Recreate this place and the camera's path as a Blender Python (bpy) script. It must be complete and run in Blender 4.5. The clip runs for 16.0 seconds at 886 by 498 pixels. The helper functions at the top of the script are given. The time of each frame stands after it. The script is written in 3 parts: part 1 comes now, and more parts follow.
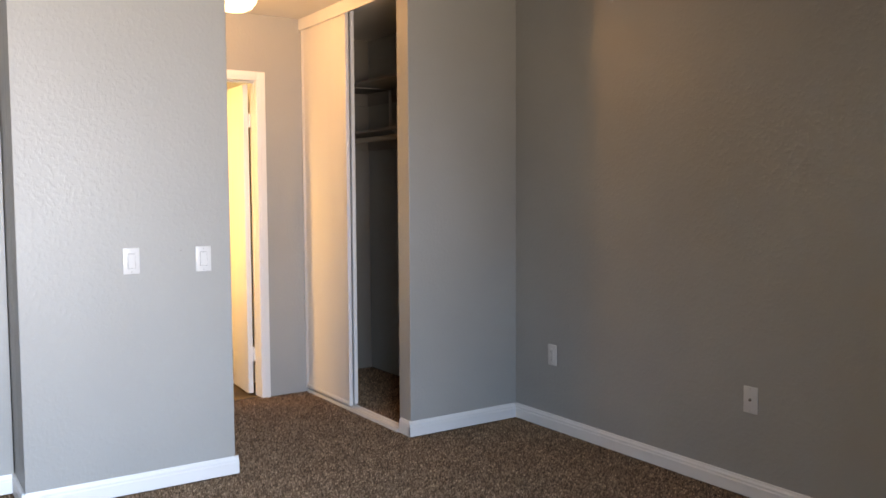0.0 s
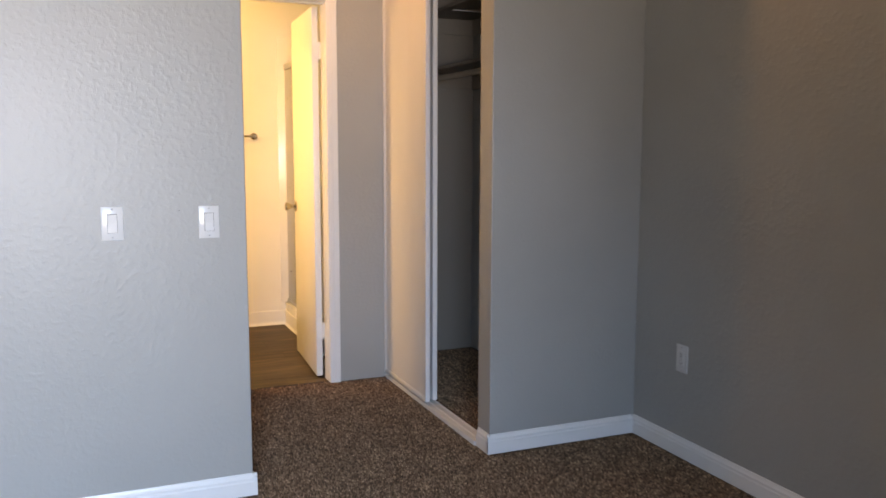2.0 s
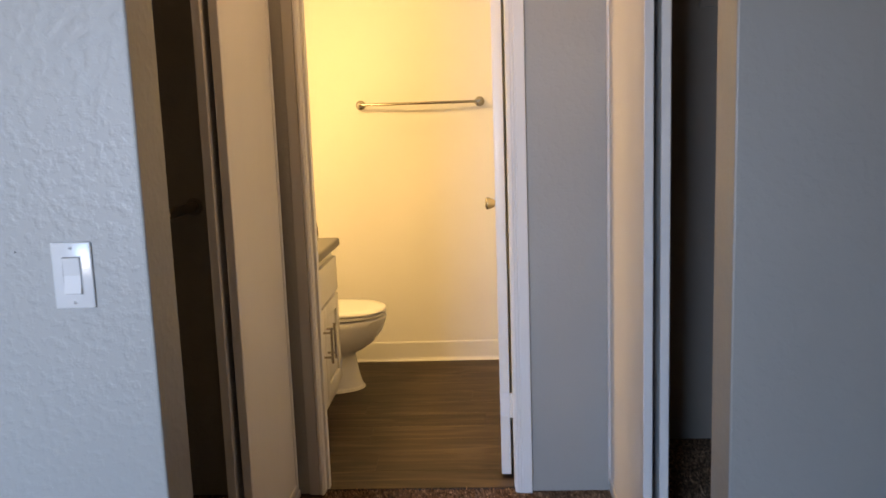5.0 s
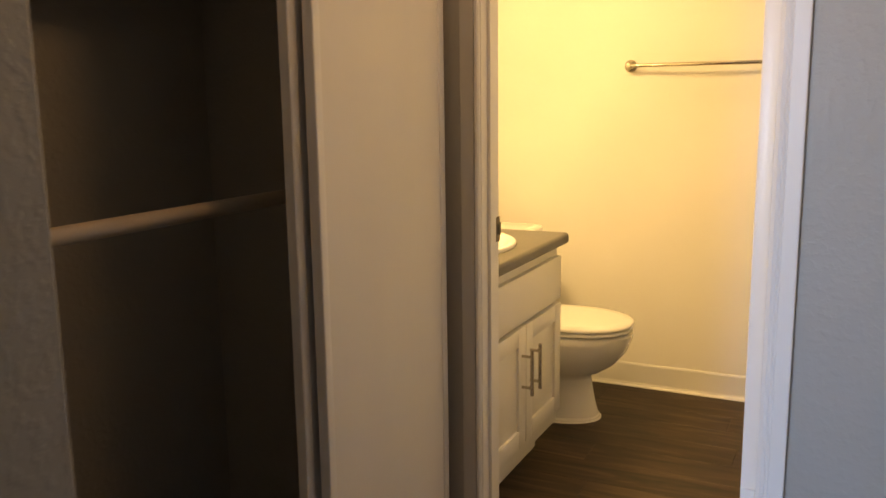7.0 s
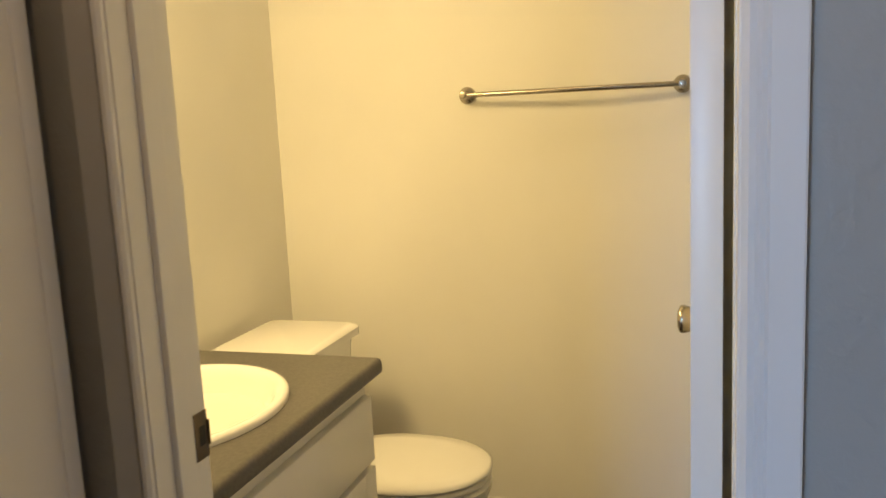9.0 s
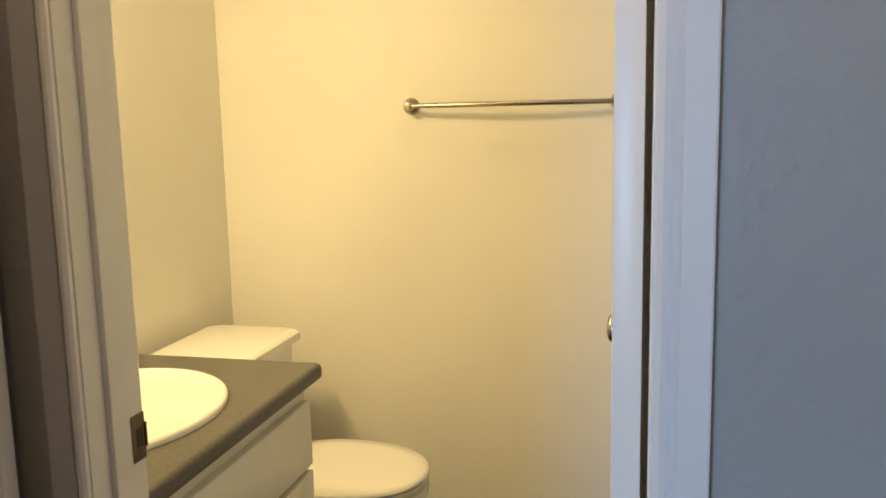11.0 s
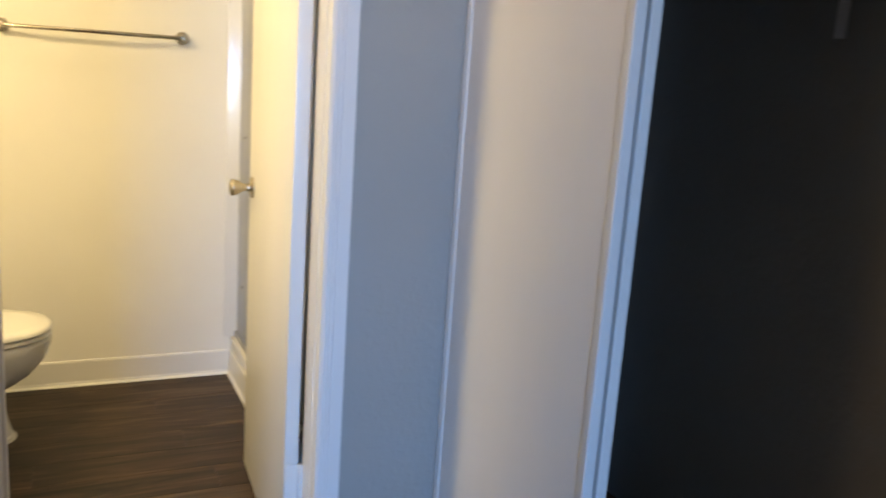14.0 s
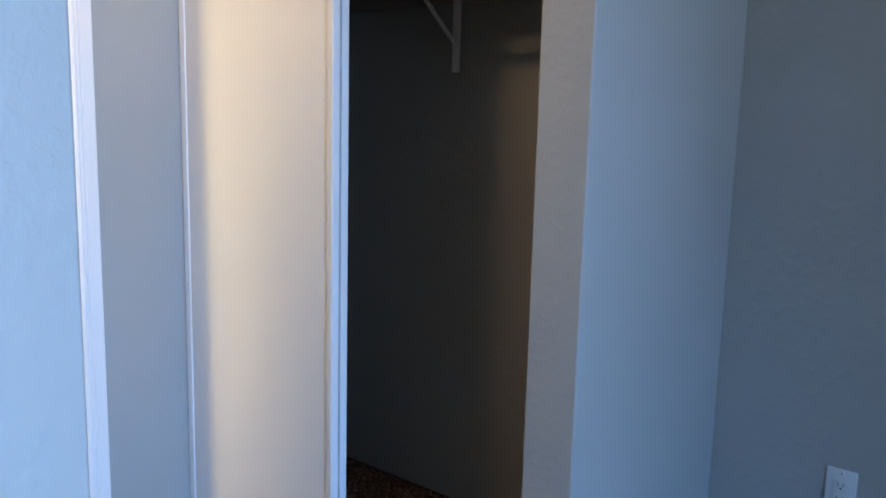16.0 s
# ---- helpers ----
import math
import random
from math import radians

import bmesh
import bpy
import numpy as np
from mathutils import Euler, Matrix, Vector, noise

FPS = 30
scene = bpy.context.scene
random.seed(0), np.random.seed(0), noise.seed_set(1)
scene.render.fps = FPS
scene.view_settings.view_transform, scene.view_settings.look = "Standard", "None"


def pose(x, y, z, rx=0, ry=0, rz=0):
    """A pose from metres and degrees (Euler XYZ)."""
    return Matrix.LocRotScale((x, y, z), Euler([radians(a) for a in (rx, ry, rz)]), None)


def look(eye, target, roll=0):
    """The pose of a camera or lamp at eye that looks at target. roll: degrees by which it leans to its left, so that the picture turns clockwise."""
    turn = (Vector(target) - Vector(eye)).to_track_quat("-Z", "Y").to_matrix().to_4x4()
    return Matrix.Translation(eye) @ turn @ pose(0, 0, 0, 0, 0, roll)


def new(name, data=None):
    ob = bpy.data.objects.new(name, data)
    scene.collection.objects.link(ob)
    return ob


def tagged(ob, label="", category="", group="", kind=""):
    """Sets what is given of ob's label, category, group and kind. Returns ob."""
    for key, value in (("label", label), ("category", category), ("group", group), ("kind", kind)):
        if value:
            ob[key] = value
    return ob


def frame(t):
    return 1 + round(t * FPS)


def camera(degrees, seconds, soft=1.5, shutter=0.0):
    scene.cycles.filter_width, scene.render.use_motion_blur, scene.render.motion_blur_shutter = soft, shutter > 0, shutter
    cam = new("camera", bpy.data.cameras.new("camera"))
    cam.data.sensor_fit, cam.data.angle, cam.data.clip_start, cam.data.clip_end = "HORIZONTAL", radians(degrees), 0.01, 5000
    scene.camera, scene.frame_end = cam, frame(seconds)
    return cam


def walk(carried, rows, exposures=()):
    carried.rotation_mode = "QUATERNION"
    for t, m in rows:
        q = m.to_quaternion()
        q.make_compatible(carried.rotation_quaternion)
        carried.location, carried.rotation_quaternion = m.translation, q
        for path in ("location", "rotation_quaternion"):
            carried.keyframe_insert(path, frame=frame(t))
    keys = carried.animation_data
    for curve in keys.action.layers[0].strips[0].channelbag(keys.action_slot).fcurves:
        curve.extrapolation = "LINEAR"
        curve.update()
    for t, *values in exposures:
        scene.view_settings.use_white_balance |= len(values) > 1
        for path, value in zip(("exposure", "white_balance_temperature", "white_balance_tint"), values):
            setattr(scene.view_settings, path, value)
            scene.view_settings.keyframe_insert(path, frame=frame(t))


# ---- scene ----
cam = camera(55.53, 16.0, shutter=0.4)
PATH = [
    (0.0, -2.334, -5.156, 1.316, 86.279, 0.321, -33.776),
    (0.5, -2.224, -5.074, 1.302, 84.228, 0.686, -32.322),
    (1.0, -2.019, -4.831, 1.287, 82.712, 1.651, -31.056),
    (1.5, -1.765, -4.629, 1.272, 82.527, 1.041, -28.969),
    (2.0, -1.501, -4.398, 1.299, 82.970, -0.152, -22.891),
    (2.5, -1.275, -4.076, 1.298, 82.221, 0.586, -20.245),
    (3.0, -1.046, -3.801, 1.269, 80.937, -0.670, -16.957),
    (3.5, -0.847, -3.534, 1.275, 80.614, -0.070, -10.713),
    (5.8, -0.237, -2.397, 1.265, 81.671, 0.950, 12.263),
    (6.0, -0.199, -2.326, 1.256, 81.476, 0.385, 15.746),
    (6.5, -0.093, -2.146, 1.263, 80.302, -0.558, 23.826),
    (7.0, -0.157, -1.873, 1.232, 79.955, 0.784, 26.184),
    (7.5, -0.227, -1.572, 1.267, 79.969, 2.061, 24.611),
    (8.0, -0.265, -1.258, 1.291, 79.997, 2.238, 22.353),
    (8.5, -0.339, -0.997, 1.287, 80.341, 3.097, 18.510),
    (9.0, -0.342, -0.810, 1.304, 80.959, 2.756, 17.226),
    (10.2, -0.315, -0.700, 1.308, 81.200, 1.800, 15.000),
    (11.3, -0.327, -0.939, 1.312, 81.274, 0.585, 12.149),
    (11.5, -0.345, -1.003, 1.309, 80.366, 0.003, 10.606),
    (12.0, -0.363, -1.175, 1.295, 78.608, -1.464, 6.752),
    (12.5, -0.505, -1.340, 1.290, 78.156, -1.050, -0.118),
    (13.0, -0.638, -1.511, 1.297, 78.180, -1.742, -6.134),
    (13.5, -0.726, -1.704, 1.294, 77.686, -2.880, -13.092),
    (14.0, -0.868, -1.791, 1.297, 78.184, -3.890, -24.585),
    (14.5, -1.048, -1.821, 1.303, 79.924, -2.588, -35.691),
    (15.0, -1.156, -1.917, 1.288, 81.512, -2.078, -42.764),
    (15.5, -1.262, -2.050, 1.309, 80.872, -1.459, -46.371),
    (16.0, -1.364, -2.112, 1.308, 80.748, -1.427, -49.975),
]
walk(cam, [(t, pose(*p)) for t, *p in PATH],
     exposures=[(0.0, 0.05, 11200, 25), (2.0, -0.27, 10600, 25), (3.5, -0.48, 9100, 24), (6.0, -0.45, 8400, 21), (7.0, -0.42, 8500, 20),
                (7.5, -0.52, 7500, 15), (8.5, -0.75, 6900, 11), (9.0, -0.92, 6700, 11), (11.5, -0.80, 6400, 10), (12.5, -0.68, 6300, 12), (13.5, -0.36, 6150, 12),
                (14.5, -0.58, 5750, 12), (15.0, -0.55, 5550, 13), (15.5, -0.15, 5500, 11), (16.0, 0.08, 5850, 11)])

# ---------------------------------------------------------------- light
world = bpy.data.worlds.new("sky")
scene.world = world
world.use_nodes = True
sky = world.node_tree.nodes.new("ShaderNodeTexSky")
sky.sky_type, sky.sun_disc = "NISHITA", False
sky.sun_elevation, sky.sun_rotation = radians(40), radians(200)
world.node_tree.links.new(sky.outputs[0], world.node_tree.nodes["Background"].inputs[0])
world.node_tree.nodes["Background"].inputs[1].default_value = 0.08


def area_lamp(name, m, w, h, watts, colour):
    data = bpy.data.lights.new(name, "AREA")
    data.shape, data.size, data.size_y, data.energy, data.color = "RECTANGLE", w, h, watts, colour
    ob = new(name, data)
    ob.matrix_world = m
    return ob


def bulb(name, at, watts, colour, size):
    data = bpy.data.lights.new(name, "POINT")
    data.energy, data.color, data.shadow_soft_size = watts, colour, size
    ob = new(name, data)
    ob.location = at
    return ob


# daylight of the window in the bedroom's back wall: blue sky light falls down into the room, paler light comes up from the ground outside
WIN_X0, WIN_X1, WIN_Z0, WIN_Z1 = -3.05, -1.45, 0.60, 2.1
ROOM_B = -6.6
WIN_X, WIN_W = (WIN_X0 + WIN_X1) / 2, WIN_X1 - WIN_X0 - 0.12
sky_light = area_lamp("window_sky_light", look((WIN_X, ROOM_B - 0.02, 1.70), (WIN_X - 0.08, 0, -1.3)), WIN_W, 0.66, 116, (0.215, 0.50, 1.0))
sky_light.data.spread = radians(76)
ground_light = area_lamp("window_ground_light", look((WIN_X, ROOM_B - 0.02, 1.00), (WIN_X - 0.08, 0, 3.2)), WIN_W, 0.66, 60, (0.76, 0.85, 0.95))
ground_light.data.spread = radians(76)
WARM = (1.0, 0.718, 0.295)
HALL_LAMP = (-0.69, -0.68)
BATH_LAMP = (-0.80, 1.05)
bulb("hall_bulb", (*HALL_LAMP, 2.385), 12.5, (1.0, 0.57, 0.235), 0.05)
bulb("bath_bulb", (*BATH_LAMP, 2.41), 12, WARM, 0.06)
vanity_light = area_lamp("vanity_bulb", look((-1.55, 0.46, 2.02), (-0.70, 1.20, -0.9)), 0.60, 0.10, 40, WARM)
vanity_light.data.spread = radians(160)


# ---------------------------------------------------------------- materials
def material(name, colour, rough=0.5, metal=0.0):
    m = bpy.data.materials.new(name)
    m.use_nodes = True
    b = m.node_tree.nodes["Principled BSDF"]
    b.inputs["Base Color"].default_value = (*colour, 1)
    b.inputs["Roughness"].default_value = rough
    b.inputs["Metallic"].default_value = metal
    return m


def node(m, kind, **values):
    n = m.node_tree.nodes.new(kind)
    for k, v in values.items():
        n.inputs[k.replace("_", " ")].default_value = v
    return n


def link(m, a, b):
    m.node_tree.links.new(a, b)


def coords(m, scale=(1, 1, 1)):
    c = m.node_tree.nodes.new("ShaderNodeTexCoord")
    g = m.node_tree.nodes.new("ShaderNodeMapping")
    g.inputs["Scale"].default_value = scale
    link(m, c.outputs["Object"], g.inputs["Vector"])
    return g.outputs[0]


def speckle(m, vec, scale, a, b, lo=0.35, hi=0.65, detail=4.0):
    """Base colour between a and b by a noise of that scale."""
    n = node(m, "ShaderNodeTexNoise", Scale=scale, Detail=detail)
    link(m, vec, n.inputs["Vector"])
    r = m.node_tree.nodes.new("ShaderNodeValToRGB")
    r.color_ramp.elements[0].position, r.color_ramp.elements[1].position = lo, hi
    r.color_ramp.elements[0].color, r.color_ramp.elements[1].color = (*a, 1), (*b, 1)
    link(m, n.outputs["Fac"], r.inputs[0])
    link(m, r.outputs[0], m.node_tree.nodes["Principled BSDF"].inputs["Base Color"])
    return r


def relief(m, vec, scale, strength, distance=0.002, detail=3.0, lo=0.0, hi=1.0):
    n = node(m, "ShaderNodeTexNoise", Scale=scale, Detail=detail)
    link(m, vec, n.inputs["Vector"])
    r = m.node_tree.nodes.new("ShaderNodeMapRange")
    r.inputs["From Min"].default_value, r.inputs["From Max"].default_value = lo, hi
    link(m, n.outputs["Fac"], r.inputs[0])
    bump = node(m, "ShaderNodeBump", Strength=strength, Distance=distance)
    link(m, r.outputs[0], bump.inputs["Height"])
    b = m.node_tree.nodes["Principled BSDF"].inputs["Normal"]
    if b.is_linked:
        link(m, b.links[0].from_socket, bump.inputs["Normal"])
    link(m, bump.outputs[0], b)


def wall_paint(name, colour, rough, texture):
    m = material(name, colour, rough)
    v = coords(m)
    speckle(m, v, 1.3, tuple(c * 0.96 for c in colour), tuple(min(1, c * 1.03) for c in colour))
    relief(m, v, 110, 0.10 * texture, 0.0015, 2.0)
    relief(m, v, 52, 0.28 * texture, 0.0018, 3.0, 0.46, 0.68)
    return m


M_WALL = wall_paint("grey_wall_paint", (0.335, 0.338, 0.322), 0.44, 1.0)
M_BATH = wall_paint("bath_wall_paint", (0.82, 0.805, 0.76), 0.75, 0.14)
M_CEIL = wall_paint("ceiling_paint", (0.74, 0.73, 0.70), 0.8, 1.2)
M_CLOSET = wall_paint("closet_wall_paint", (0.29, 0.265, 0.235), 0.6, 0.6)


def enamel(name, colour, rough, grain=(6, 6, 1.2)):
    m = material(name, colour, rough)
    v = coords(m, grain)
    speckle(m, v, 1.2, tuple(c * 0.975 for c in colour), colour)
    relief(m, v, 40, 0.009, 0.0006, 3.0)
    return m


M_BOARD = enamel("grey_board_enamel", (0.42, 0.415, 0.40), 0.38)
M_TRIM = enamel("white_trim_enamel", (0.74, 0.74, 0.73), 0.34)
M_DOOR = enamel("white_door_paint", (0.78, 0.77, 0.74), 0.36)
M_PANEL = enamel("closet_panel_paint", (0.74, 0.73, 0.71), 0.42)
M_CAB = enamel("white_cabinet_paint", (0.74, 0.73, 0.70), 0.35)
M_PORCELAIN = material("white_porcelain", (0.83, 0.82, 0.79), 0.10)
M_SEAT = material("white_seat_plastic", (0.80, 0.79, 0.75), 0.22)
M_PLATE = material("white_plate_plastic", (0.64, 0.64, 0.63), 0.24)
M_SLOT = material("dark_slot", (0.02, 0.02, 0.02), 0.6)
M_SCREW = material("painted_plate_screw", (0.48, 0.48, 0.47), 0.45)
M_GAP = material("grey_plastic_gap", (0.16, 0.16, 0.16), 0.7)
M_VINYL_BASE = enamel("white_vinyl_base", (0.76, 0.75, 0.72), 0.35, (2, 2, 2))
M_ACRYLIC = material("white_shower_acrylic", (0.80, 0.79, 0.76), 0.18)
M_SEAL = material("dark_rubber_seal", (0.03, 0.03, 0.03), 0.6)
M_CAULK = material("white_caulk", (0.82, 0.81, 0.78), 0.5)
M_ROD = enamel("closet_rod_paint", (0.42, 0.37, 0.31), 0.45, (3, 1, 3))


def brushed(name, colour, rough):
    m = material(name, colour, rough, 1.0)
    v = coords(m, (30, 30, 400))
    relief(m, v, 4, 0.08, 0.0005)
    return m


M_NICKEL = brushed("brushed_nickel", (0.43, 0.39, 0.33), 0.24)
M_CHROME = material("satin_chrome", (0.70, 0.68, 0.64), 0.16, 1.0)
M_ALU = brushed("satin_aluminium", (0.50, 0.50, 0.50), 0.42)
M_BRONZE = brushed("dark_strike_metal", (0.16, 0.13, 0.10), 0.4)

M_COUNTER = material("dark_laminate", (0.11, 0.105, 0.10), 0.38)
v_ = coords(M_COUNTER)
speckle(M_COUNTER, v_, 160, (0.088, 0.082, 0.076), (0.112, 0.104, 0.096), 0.4, 0.6)
relief(M_COUNTER, v_, 300, 0.06, 0.0005)

M_CARPET = material("brown_carpet", (0.12, 0.085, 0.06), 0.95)
v_ = coords(M_CARPET)
r_ = speckle(M_CARPET, v_, 130, (0.07, 0.043, 0.028), (0.26, 0.165, 0.108), 0.36, 0.66, 3.0)
e_ = r_.color_ramp.elements.new(0.52)
e_.color = (0.135, 0.084, 0.054, 1)
relief(M_CARPET, v_, 160, 0.9, 0.006)

M_TUFT = material("carpet_yarn", (0.15, 0.10, 0.07), 0.95)
g_ = M_TUFT.node_tree.nodes.new("ShaderNodeNewGeometry")
r_ = M_TUFT.node_tree.nodes.new("ShaderNodeValToRGB")
r_.color_ramp.elements[0].color = (0.058, 0.034, 0.021, 1)
r_.color_ramp.elements[1].color = (0.66, 0.425, 0.275, 1)
for p_, c_ in ((0.25, (0.122, 0.071, 0.044)), (0.6, (0.255, 0.154, 0.097)), (0.85, (0.45, 0.28, 0.18))):
    r_.color_ramp.elements.new(p_).color = (*c_, 1)
M_TUFT.node_tree.nodes["Principled BSDF"].inputs["Specular IOR Level"].default_value = 0.05
M_CARPET.node_tree.nodes["Principled BSDF"].inputs["Specular IOR Level"].default_value = 0.05
n_ = node(M_TUFT, "ShaderNodeTexNoise", Scale=75.0, Detail=2.0)
link(M_TUFT, coords(M_TUFT), n_.inputs["Vector"])
x_ = node(M_TUFT, "ShaderNodeMapRange")
x_.inputs["From Min"].default_value, x_.inputs["From Max"].default_value = 0.35, 0.65
x_.inputs["To Min"].default_value, x_.inputs["To Max"].default_value = -0.02, 0.55
link(M_TUFT, n_.outputs["Fac"], x_.inputs["Value"])
w_ = node(M_TUFT, "ShaderNodeTexNoise", Scale=11.0, Detail=2.0)
link(M_TUFT, coords(M_TUFT), w_.inputs["Vector"])
y_ = node(M_TUFT, "ShaderNodeMapRange")
y_.inputs["To Min"].default_value, y_.inputs["To Max"].default_value = -0.18, 0.12
link(M_TUFT, w_.outputs["Fac"], y_.inputs["Value"])
z_ = M_TUFT.node_tree.nodes.new("ShaderNodeMath")
link(M_TUFT, x_.outputs["Result"], z_.inputs[0])
link(M_TUFT, y_.outputs["Result"], z_.inputs[1])
q_ = M_TUFT.node_tree.nodes.new("ShaderNodeMath")
q_.operation = "MULTIPLY_ADD"
q_.inputs[1].default_value = 0.55
link(M_TUFT, g_.outputs["Random Per Island"], q_.inputs[0])
link(M_TUFT, z_.outputs[0], q_.inputs[2])
link(M_TUFT, q_.outputs[0], r_.inputs[0])
link(M_TUFT, r_.outputs[0], M_TUFT.node_tree.nodes["Principled BSDF"].inputs["Base Color"])

M_PLANK = material("dark_wood_vinyl", (0.10, 0.065, 0.042), 0.52)
v_ = coords(M_PLANK, (0.7, 6.5, 6.5))
i_ = M_PLANK.node_tree.nodes.new("ShaderNodeObjectInfo")
n_ = node(M_PLANK, "ShaderNodeTexNoise", Scale=3.0, Detail=9.0, Roughness=0.60, Distortion=1.0)
o_ = M_PLANK.node_tree.nodes.new("ShaderNodeVectorMath")
o_.operation = "MULTIPLY_ADD"
o_.inputs[1].default_value = (1, 1, 1)
x_ = M_PLANK.node_tree.nodes.new("ShaderNodeCombineXYZ")
q_ = M_PLANK.node_tree.nodes.new("ShaderNodeMath")
q_.operation = "MULTIPLY"
q_.inputs[1].default_value = 37.0
link(M_PLANK, i_.outputs["Random"], q_.inputs[0])
for k_ in range(3):
    link(M_PLANK, q_.outputs[0], x_.inputs[k_])
link(M_PLANK, v_, o_.inputs[0])
link(M_PLANK, x_.outputs[0], o_.inputs[2])
link(M_PLANK, o_.outputs[0], n_.inputs["Vector"])
r_ = M_PLANK.node_tree.nodes.new("ShaderNodeValToRGB")
r_.color_ramp.elements[0].position, r_.color_ramp.elements[0].color = 0.31, (0.018, 0.0125, 0.0088, 1)
r_.color_ramp.elements[1].position, r_.color_ramp.elements[1].color = 0.76, (0.120, 0.080, 0.050, 1)
r_.color_ramp.elements.new(0.5).color = (0.045, 0.029, 0.0185, 1)
M_PLANK.node_tree.nodes["Principled BSDF"].inputs["Specular IOR Level"].default_value = 0.3
link(M_PLANK, n_.outputs["Fac"], r_.inputs[0])
link(M_PLANK, r_.outputs[0], M_PLANK.node_tree.nodes["Principled BSDF"].inputs["Base Color"])
b_ = node(M_PLANK, "ShaderNodeBump", Strength=0.15, Distance=0.001)
link(M_PLANK, n_.outputs["Fac"], b_.inputs["Height"])
link(M_PLANK, b_.outputs[0], M_PLANK.node_tree.nodes["Principled BSDF"].inputs["Normal"])

M_GLASS = material("obscure_shower_glass", (0.72, 0.80, 0.74), 0.28)
M_GLASS.node_tree.nodes["Principled BSDF"].inputs["Transmission Weight"].default_value = 0.85
relief(M_GLASS, coords(M_GLASS), 120, 0.4, 0.002)
M_PANE = material("clear_window_glass", (0.95, 0.97, 0.97), 0.02)
M_PANE.node_tree.nodes["Principled BSDF"].inputs["Transmission Weight"].default_value = 1.0
M_DOME = material("opal_lamp_glass", (0.9, 0.85, 0.75), 0.3)
M_DOME.node_tree.nodes["Principled BSDF"].inputs["Emission Color"].default_value = (1.0, 0.80, 0.52, 1)
M_DOME.node_tree.nodes["Principled BSDF"].inputs["Emission Strength"].default_value = 6.0


# ---------------------------------------------------------------- mesh helpers
def box(bm, x0, x1, y0, y1, z0, z1, bevel=0.0, seg=2):
    r = bmesh.ops.create_cube(bm, size=1.0)
    vs = r["verts"]
    bmesh.ops.transform(bm, verts=vs, matrix=Matrix.Translation(((x0 + x1) / 2, (y0 + y1) / 2, (z0 + z1) / 2))
                        @ Matrix.Diagonal((x1 - x0, y1 - y0, z1 - z0, 1)))
    if bevel:
        es = list({e for v in vs for e in v.link_edges})
        bmesh.ops.bevel(bm, geom=es, offset=bevel, segments=seg, affect="EDGES", profile=0.5)
    return bm


def boxes(*rows, bevel=0.0, seg=2):
    bm = bmesh.new()
    for r in rows:
        box(bm, *r, bevel=bevel, seg=seg)
    return bm


def tube(bm, a, b, r0, r1=None, seg=20, cap=True):
    a, b = Vector(a), Vector(b)
    d = b - a
    m = Matrix.Translation((a + b) / 2) @ d.to_track_quat("Z", "Y").to_matrix().to_4x4()
    bmesh.ops.create_cone(bm, cap_ends=cap, segments=seg, radius1=r0, radius2=r0 if r1 is None else r1, depth=d.length, matrix=m)
    return bm


def lathe(profile, seg=32, m=Matrix()):
    """A turned solid round z from (radius, height) pairs."""
    bm = bmesh.new()
    rings = []
    for r, z in profile:
        if r < 1e-5:
            rings.append([bm.verts.new(m @ Vector((0, 0, z)))])
        else:
            rings.append([bm.verts.new(m @ Vector((r * math.cos(2 * math.pi * k / seg), r * math.sin(2 * math.pi * k / seg), z))) for k in range(seg)])
    for a, b in zip(rings, rings[1:]):
        for k in range(seg):
            j = (k + 1) % seg
            if len(a) == 1 and len(b) > 1:
                bm.faces.new((a[0], b[k], b[j]))
            elif len(b) == 1 and len(a) > 1:
                bm.faces.new((a[k], a[j], b[0]))
            elif len(a) > 1:
                bm.faces.new((a[k], a[j], b[j], b[k]))
    bmesh.ops.recalc_face_normals(bm, faces=bm.faces)
    return bm


def loft(rings, close=True):
    """A skin over closed rings of points, each of the same number."""
    bm = bmesh.new()
    vr = [[bm.verts.new(p) for p in ring] for ring in rings]
    n = len(vr[0])
    for a, b in zip(vr, vr[1:]):
        for k in range(n):
            j = (k + 1) % n
            bm.faces.new((a[k], a[j], b[j], b[k]))
    if close:
        bm.faces.new(vr[0])
        bm.faces.new(vr[-1])
    bmesh.ops.recalc_face_normals(bm, faces=bm.faces)
    return bm


def extrude_profile(profile, a, b, out, up=(0, 0, 1)):
    """A profile of (out, up) pairs carried from a to b."""
    a, b, out, up = Vector(a), Vector(b), Vector(out), Vector(up)
    return loft([[p + out * o + up * u for o, u in profile] for p in (a, b)])


def mesh_ob(name, bm, mat, smooth=None):
    me = bpy.data.meshes.new(name)
    bm.to_mesh(me)
    bm.free()
    me.materials.append(mat)
    if smooth:
        me.shade_smooth()
        me.set_sharp_from_angle(angle=radians(smooth))
    return new(name, me)


def structure(name, bm, mat, label="", category="", smooth=None):
    return tagged(mesh_ob(name, bm, mat, smooth), label, category, kind="structure")


def thing(name, at, label, category, group="", turn=0.0):
    ob = new(name)
    ob.empty_display_size = 0.1
    ob.matrix_world = pose(*at, 0, 0, turn)
    return tagged(ob, label, category, group)


def part(name, bm, mat, parent, label="", smooth=40):
    ob = mesh_ob(name, bm, mat, smooth)
    ob.parent = parent
    if label:
        tagged(ob, label)
    return ob


def part_at(name, bm, mat, parent, at, label="", smooth=40):
    ob = part(name, bm, mat, parent, label, smooth)
    ob.matrix_basis = pose(*at)
    return ob


